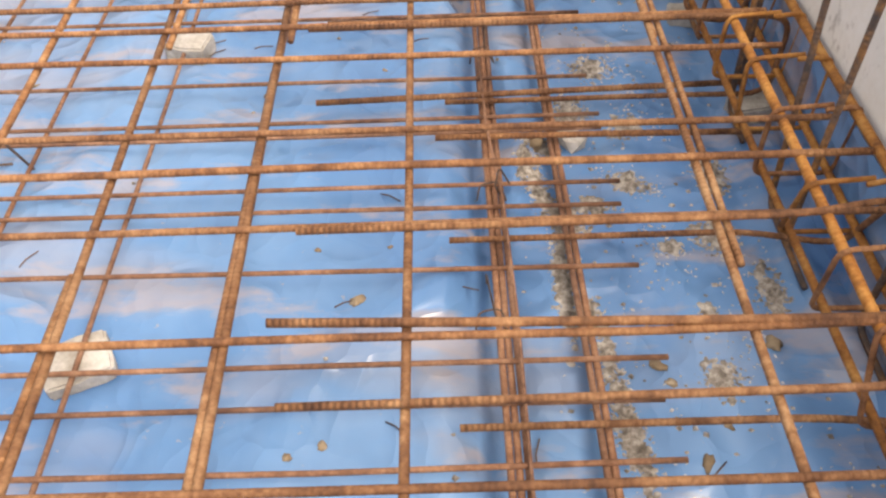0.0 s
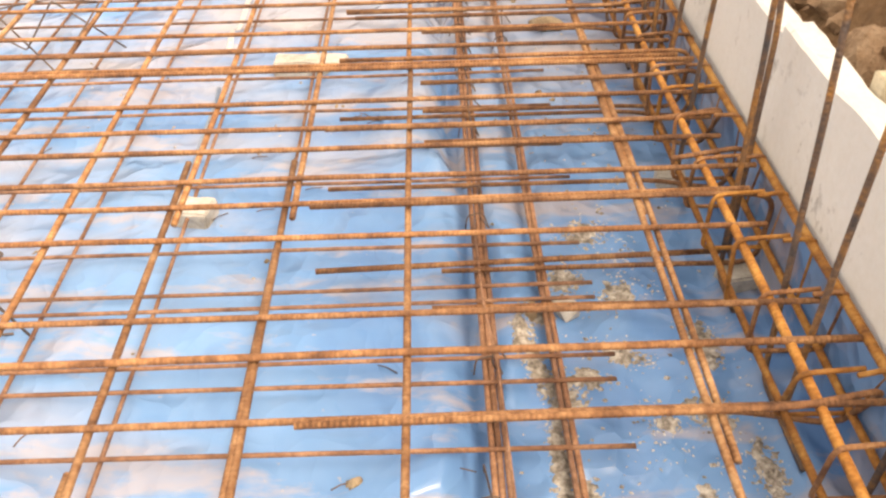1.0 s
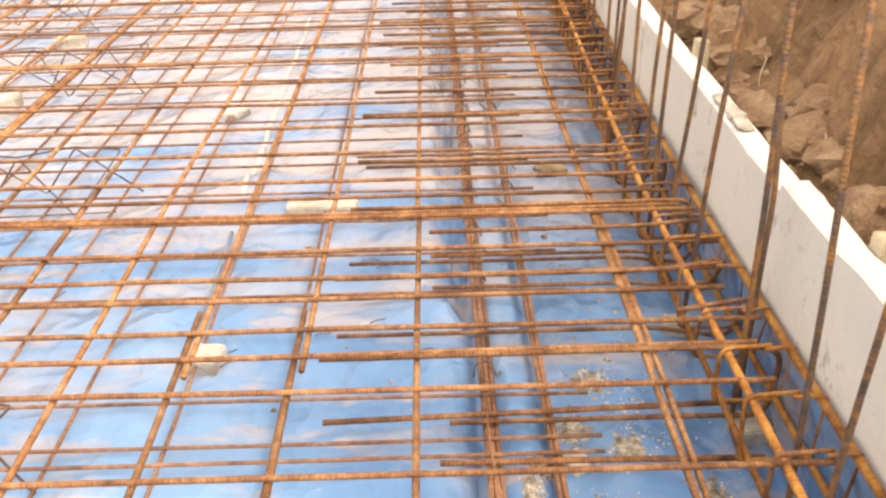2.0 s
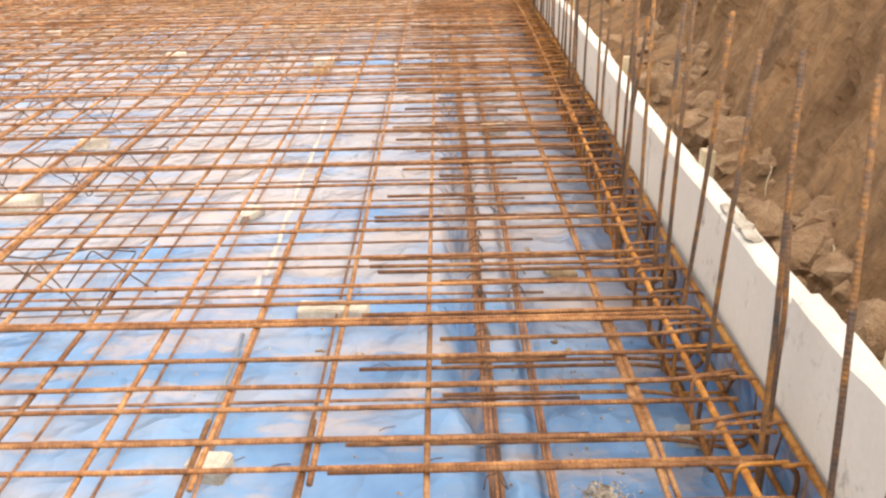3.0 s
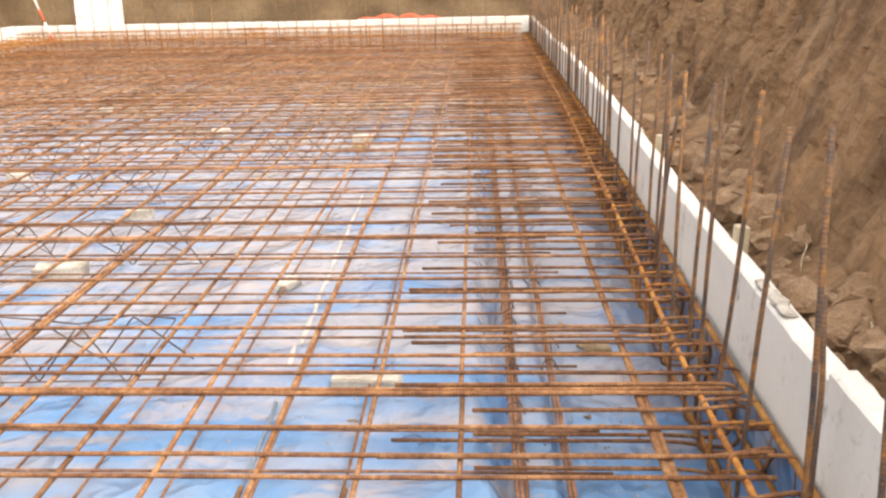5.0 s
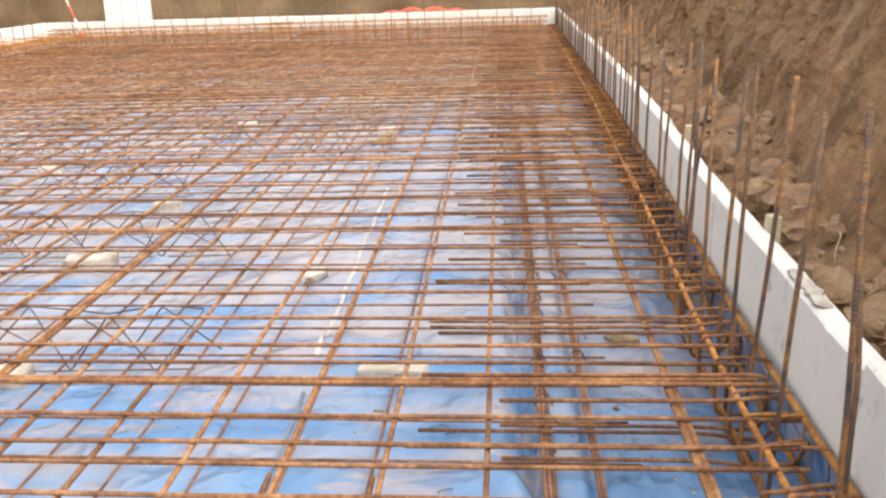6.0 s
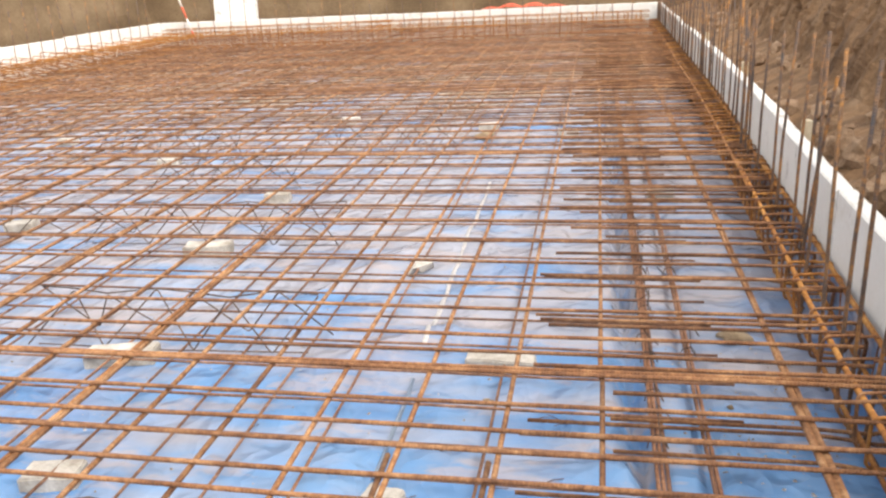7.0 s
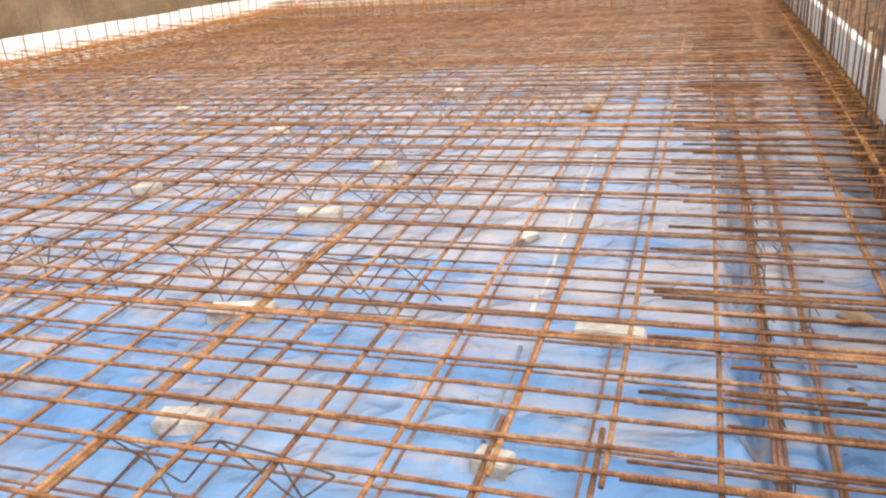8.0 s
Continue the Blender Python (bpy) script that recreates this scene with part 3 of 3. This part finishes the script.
for i, (x0, x1, y) in enumerate(((-1.85, -0.86, 1.47), (-2.95, -2.05, 1.50), (-1.28, -0.70, 0.42), (-2.30, -1.08, 2.47), (-3.6, -2.55, 2.5), (-1.9, -0.9, 4.3), (-3.4, -2.3, 4.2), (-2.5, -1.6, 3.4), (-4.6, -3.5, 3.3), (-5.2, -4.0, 4.9))):
    wire_chair(x0, x1, y, i + 1.0)

# ---- things lying on the film ----
def lay(name, bm, mat, x, y, turn, label, category, group="", z=None, kind=""):
    ob = part(name, bm, mat)
    ob.matrix_world = pose(x, y, (film_z(x, y) if z is None else z) - 0.002, 0, 0, turn)
    return tagged(ob, label, category, group, kind)


BLOCKS = [(-0.470, 0.705, 0.085, 0.065, 0.045, -12), (-0.483, -0.085, 0.095, 0.080, 0.030, 25), (-0.283, 1.385, 0.205, 0.065, 0.045, -4), (-1.66, 2.31, 0.20, 0.09, 0.05, 8),
          (-1.49, 1.345, 0.22, 0.09, 0.045, 12), (-1.30, 0.725, 0.14, 0.08, 0.04, 10), (-1.66, 3.13, 0.13, 0.08, 0.05, 3), (-0.76, 4.9, 0.14, 0.08, 0.05, 0), (-2.75, 2.55, 0.14, 0.09, 0.05, 12),
          (0.635, 0.45, 0.07, 0.06, 0.04, 10), (0.587, 0.79, 0.065, 0.05, 0.035, -8), (-2.7, 3.9, 0.14, 0.08, 0.05, 4), (-0.20, 4.72, 0.14, 0.08, 0.05, 0), (-1.9, 5.3, 0.14, 0.08, 0.05, 10), (-3.9, 4.6, 0.14, 0.08, 0.05, 0), (-3.3, 6.4, 0.14, 0.08, 0.05, 6), (0.30, 3.2, 0.12, 0.07, 0.05, 9)]
for i, (x, y, a, b, c, turn) in enumerate(BLOCKS):
    ob = lay("spacer_block", block((a, b, c), i * 7.1), BLOCK, x, y, turn, "chipped white concrete spacer block lying on the film", "spacer block", "spacer blocks")
STONES = [(-0.300, 1.206, 0.012, 0.006, 0.004), (-0.285, 1.196, 0.008, 0.005, 0.003), (-0.198, 1.181, 0.013, 0.005, 0.004), (-0.18, 1.175, 0.007, 0.005, 0.003), (-0.61, 1.10, 0.007, 0.006, 0.004), (0.340, 1.215, 0.009, 0.008, 0.005),
          (0.373, 1.18, 0.008, 0.007, 0.004), (0.328, 1.821, 0.010, 0.009, 0.006), (-0.06, 0.642, 0.008, 0.004, 0.003), (-0.294, 0.562, 0.006, 0.006, 0.004), (-0.778, 0.609, 0.012, 0.004, 0.003), (-0.80, 0.59, 0.008, 0.004, 0.003),
          (-0.165, -0.24, 0.005, 0.007, 0.004), (-0.156, 0.141, 0.006, 0.004, 0.003), (-0.036, 0.142, 0.005, 0.004, 0.003), (0.388, -0.266, 0.013, 0.008, 0.005), (0.272, -0.032, 0.008, 0.007, 0.004), (0.366, -0.145, 0.010, 0.006, 0.004), (0.41, 1.60, 0.05, 0.03, 0.022), (-0.75, 4.6, 0.07, 0.05, 0.03), (0.225, 0.378, 0.022, 0.014, 0.008), (0.43, -0.21, 0.008, 0.006, 0.004),
          (0.352, -0.113, 0.012, 0.010, 0.005), (-0.084, 0.024, 0.013, 0.008, 0.006), (0.53, -0.08, 0.013, 0.012, 0.008), (-0.12, -0.22, 0.006, 0.007, 0.005)]
for x, y, a, b, c, seed in ((-0.69, 2.16, 0.07, 0.045, 0.032, 2.0), (0.295, 0.385, 0.030, 0.024, 0.018, 5.0)):
    lay("rubble_piece", lump((a, b, c), seed, 0.35, 1), BLOCK, x, y, seed * 30, "pale broken piece of concrete on the film", "rubble", "rubble pieces")
for i, (x, y, a, b, c) in enumerate(STONES):
    smooth(lay("stone", lump((a, b, c), i * 3.3, 0.5), STONE, x, y, i * 40, "small tan stone lying on the blue film", "stone", "stones on the film"))

# crumbs of soil on the film, too many to count
verts, faces = [], []
for i in range(620):
    if i < 330:
        x, y = rng.gauss(0.42, 0.12), rng.uniform(-0.5, 1.6)
    else:
        x, y = rng.uniform(-2.4, 0.6), rng.uniform(-0.6, 3.2)
    if x > 0.62:
        continue
    s = rng.uniform(0.0015, 0.0055)
    z = film_z(x, y)
    n = len(verts)
    a = rng.uniform(0, 3)
    for k in range(4):
        verts.append((x + s * math.cos(a + k * 1.57) * rng.uniform(0.7, 1.6), y + s * math.sin(a + k * 1.57), z))
    verts.append((x, y, z + s))
    faces += [(n + k, n + (k + 1) % 4, n + 4) for k in range(4)]
tagged(part("soil_crumbs", (verts, faces), MORTAR), "loose crumbs of soil and mortar scattered on film", "debris", kind="stuff")


def splash(x, y, a, b, turn, seed):
    """Dried mortar: many small flakes, thick in the middle and thinning out."""
    r = random.Random(seed)
    c, d = math.cos(radians(turn)), math.sin(radians(turn))
    vs, fs = [], []
    for _ in range(int(150 + a * b * 200000)):
        p, q = r.gauss(0, 0.5) * a, r.gauss(0, 0.5) * b
        px, py = x + p * c - q * d, y + p * d + q * c
        size = r.uniform(0.0015, 0.0085) * (1.5 - min(1.2, abs(p) / a))
        n, m = len(vs), 7
        turn0 = r.uniform(0, 6)
        for k in range(m):
            w = size * r.uniform(0.5, 1.4)
            vx, vy = px + w * math.cos(turn0 + k * 6.283 / m), py + w * math.sin(turn0 + k * 6.283 / m)
            vs.append((vx - x, vy - y, film_z(vx, vy) - film_z(x, y) + 0.0005))
        vs.append((px - x, py - y, film_z(px, py) - film_z(x, y) + 0.001 + size * r.uniform(0.2, 0.6)))
        fs += [(n + k, n + (k + 1) % m, n + m) for k in range(m)]
    return lay("mortar_splash", (vs, fs), MORTAR, x, y, 0, "grey spilled mortar dried on the blue film", "mortar", "mortar splashes", kind="stuff")


for i, (x, y, a, b, turn) in enumerate(((0.215, 0.285, 0.030, 0.075, 10), (0.243, 0.06, 0.028, 0.10, -4), (0.30, -0.225, 0.028, 0.085, 8), (0.285, -0.10, 0.018, 0.04, 0), (0.245, 0.38, 0.04, 0.025, 0), (0.31, 0.22, 0.05, 0.018, -12), (0.42, 0.12, 0.03, 0.014, 20), (0.45, -0.02, 0.02, 0.02, 0), (0.56, 0.02, 0.03, 0.05, 0), (0.4, 0.42, 0.05, 0.03, 20), (0.53, 0.3, 0.04, 0.05, 0), (0.255, 0.20, 0.045, 0.05, 30), (0.50, 0.14, 0.05, 0.035, 40), (0.38, 0.27, 0.06, 0.02, -20), (0.265, -0.02, 0.04, 0.04, 0), (0.44, -0.14, 0.035, 0.03, 10), (0.30, 0.48, 0.05, 0.04, 0), (0.36, 0.62, 0.06, 0.03, 15))):
    splash(x, y, a, b, turn, i * 5.3)

# pale lime spatter near the edging, too fine to count
verts, faces = [], []
for i in range(1500):
    x, y = rng.gauss(0.43, 0.09), rng.uniform(-0.45, 0.85)
    if x > 0.6 or x < 0.2 or noise.noise(Vector((x * 11, y * 8, 2))) < rng.uniform(-0.05, 0.3):
        continue
    a, l, w, z = rng.uniform(0, 3.14), rng.uniform(0.0007, 0.0045), rng.uniform(0.0005, 0.003), film_z(x, y)
    n = len(verts)
    c, d = math.cos(a), math.sin(a)
    for p, q in ((-l, 0), (-l * 0.3, -w), (l * 0.5, -w * 0.7), (l, 0), (l * 0.3, w), (-l * 0.4, w * 0.8)):
        verts.append((x + p * c - q * d, y + p * d + q * c, film_z(x + p * c - q * d, y + p * d + q * c) + 0.0008))
    verts.append((x, y, z + 0.0025))
    faces += [(n + k, n + (k + 1) % 6, n + 6) for k in range(6)]
tagged(part("lime_spatter", (verts, faces), PALE), "pale dried lime spatter on the blue film", "debris", kind="stuff")

# offcuts of tie wire
for i, (x, y, a) in enumerate(((-0.10, 0.02, 20), (0.085, 0.035, -10), (-0.039, 0.257, -30), (-0.133, 1.109, 15), (-0.115, 1.102, -35), (-0.366, 0.947, 8), (-0.096, 0.853, 25), (-0.322, 0.733, 10), (-0.414, 0.702, 40), (-0.62, 0.12, 60), (0.17, -0.24, 80), (-0.09, 1.06, 20), (-0.02, -0.2, -40), (0.4, -0.28, 50), (-0.42, 0.74, 40), (-0.22, 0.80, 10), (-0.9, 1.0, 70), (0.02, 0.74, 15))):
    c, s = math.cos(radians(a)) * 0.02, math.sin(radians(a)) * 0.02
    z = film_z(x, y) + 0.003
    b = rod("wire_offcut", [(x - c, y - s, z), (x - c * 0.2 - s * 0.15, y - s * 0.2 + c * 0.15, z + 0.001), (x + c, y + s, z)], 0.0012, WIRE, sides=5)
    tagged(b, "short dark offcut of tie wire on the film", "wire", "wire offcuts")

# tie wires twisted round the bundled bars
for i, (x, y) in enumerate(((0.135, 0.22), (0.14, 0.62), (0.14, 0.98), (0.145, 1.20), (0.145, 1.42), (0.15, 1.66), (0.15, 1.9), (0.15, 2.1), (0.155, 2.4), (0.12, -0.05), (0.143, 1.30), (0.136, 1.54), (0.152, 1.75), (0.14, 2.02), (0.147, 2.25), (0.152, 2.62), (0.148, 2.9), (0.258, 1.45), (0.256, 2.1))):
    tall = 0.05 + 0.05 * abs(math.sin(i * 2.3))
    pts = rounded([(x - 0.024, y, 0.012), (x - 0.02, y + 0.01, 0.04), (x + 0.012, y + 0.012, 0.046), (x + 0.026, y - 0.004, 0.014), (x + 0.02, y - 0.015, 0.03), (x + 0.004, y - 0.01, 0.052), (x + 0.012 * math.cos(i), y + 0.01, tall + 0.03), (x + 0.03 * math.cos(i * 3.0), y + 0.04 * math.sin(i * 1.7), tall)], 0.01, 3)
    b = rod("tie_wire", pts, 0.0016, WIRE, sides=5)
    tagged(b, "thin dark tie wire twisted round bundled bars", "wire", "tie wires")
loose = rod("tie_wire", rounded([(0.132, 0.62, 0.035), (0.135, 0.36, 0.05), (0.150, 0.20, 0.055), (0.155, -0.05, 0.05), (0.152, -0.45, 0.03)], 0.05), 0.0028, RUST_LOW, sides=6)
tagged(loose, "loose bent brown wire along the bundled bars", "wire", "tie wires")

# raised laps in the film, and its upstand against the edging
def seam(name, mat, y0, y1, x0, x1, width, height, label):
    def place(u, v):
        y = y0 + (y1 - y0) * v
        x = x0 + (x1 - x0) * v + 0.012 * noise.noise(Vector((y * 3, 0, 3))) + width * (u - 0.5) * (1 + 0.6 * noise.noise(Vector((y * 7, u, 8))))
        return (x, y, film_z(x, y) + 0.003 + height * math.sin(math.pi * u) * (0.7 + 0.5 * noise.noise(Vector((y * 3, 1, 1)))))
    return tagged(smooth(part(name, rough_sheet(6, 70, place), mat)), label, "membrane seam", kind="structure")


seam("film_lap_near", FLAP, 0.80, 1.30, -0.517, -0.533, 0.012, 0.010, "dark raised crease in the plastic film")
seam("film_lap_far", PALE, 1.52, 3.5, -0.538, -0.576, 0.016, 0.005, "pale torn lap edge of the plastic film")


def upstand(u, v):
    y = -1.8 + (Y_F + 1.78) * v
    return (edge_x(y) - 0.006 - 0.004 * noise.noise(Vector((y * 6, u, 0))), y, -0.02 + u * (0.215 + 0.012 * noise.noise(Vector((y * 2.5, 3, 3)))))


tagged(smooth(part("film_upstand", rough_sheet(4, 120, upstand), FILM)), "dark blue film turned up against the foam", "membrane", kind="structure")

# ---- beside and beyond the edging ----
for y, h in ((0.40, 0.462), (1.42, 0.470), (2.68, 0.470), (4.5, 0.48), (6.6, 0.48)):
    bm = block((0.034, 0.04, h), y * 5, 0.002, 0.001)
    ob = part("peg", bm, WOOD)
    ob.location = (edge_x(y) + 0.055 + 0.024, y, 0.0)
    tagged(ob, "pale sawn wooden peg behind the foam edging", "peg", "wooden pegs")
for i in range(330):
    y = rng.uniform(-0.3, 3.2) if i < 220 else rng.uniform(3.2, 9.5)
    lo, hi = edge_x(y) + 0.09, max(bank_foot(y), edge_x(y) + 0.17) + 0.03
    x = rng.uniform(lo, hi)
    k = max(0.0, min(1.0, (x - edge_x(y) - 0.05) / max(0.1, hi - edge_x(y) - 0.09)))
    big = rng.random() < 0.25 and k > 0.35
    s = rng.uniform(0.042, 0.078) if big else rng.uniform(0.012, 0.036)
    s = min(s, (x - edge_x(y) - 0.055) * 0.7)
    ob = part("earth_clod", lump((s * rng.uniform(0.8, 1.2), s, s * rng.uniform(0.6, 1.0)), i * 1.7, 0.42, 2), CLOD)
    ob.matrix_world = pose(x, y, 0.22 + 0.20 * k ** 0.8 - 0.02, 0, 0, rng.uniform(0, 360))
    tagged(ob, "large angular clod of dry tan clay below the bank" if big else "small broken clod of dry brown clay behind the edging", "clod", "clay clods")

for i, y in enumerate((0.92, 0.97, 1.03, 1.08)):
    ob = part("earth_crumb", lump((0.022, 0.034, 0.009), i * 4.4, 0.4, 1), BLOCK)
    ob.location = (edge_x(y) + 0.034, y, FOAM_TOP - 0.004)
    tagged(ob, "grey crumb of earth lying on the foam edging", "crumb", "crumbs on the edging")
for i, (x, y) in enumerate(((0.84, 0.80), (0.90, 1.30))):
    pts = rounded([(x, y, 0.30), (x - 0.01, y + 0.01, 0.41), (x + 0.015, y + 0.04, 0.44), (x + 0.03, y + 0.09, 0.43)], 0.03)
    tagged(rod("straw", pts, 0.0016, WOOD, sides=5), "pale dry stalk sticking out of the loose earth", "straw", "straws")
ob = part("foam_panel", block((0.76, 0.05, 0.58), 3, 0.004, 0.002), FOAM)
ob.matrix_world = pose(-5.98, 12.42, 0.30, -6, 0, 0)
tagged(ob, "white foam panel propped behind the far edging", "foam panel")
post = tagged(empty("marker_stake", (-6.62, 12.0, 0.12)), "thin red and white marker stake standing at the far corner", "stake")
for i in range(5):
    q = rod("band", [(0.07 - 0.055 * i, 0, 0.0 + 0.19 * i), (0.07 - 0.055 * (i + 1), 0, 0.19 * (i + 1))], 0.016, TAPE_RED if i % 2 == 0 else TAPE_WHITE, post, sides=8)
tape = smooth(part("warning_tape", rough_sheet(48, 4, lambda u, v: (-1.80 + 1.33 * u, Y_F + 0.012 + 0.03 * v + 0.008 * math.sin(u * 19), FOAM_TOP + 0.008 + (0.02 + 0.055 * abs(math.sin(u * 11 + 1))) * math.sin(math.pi * (0.1 + 0.8 * v)) * (1 - abs(2 * u - 1) ** 3))), TAPE_RED))
tagged(tape, "crumpled red-orange warning tape on the far edging", "tape")
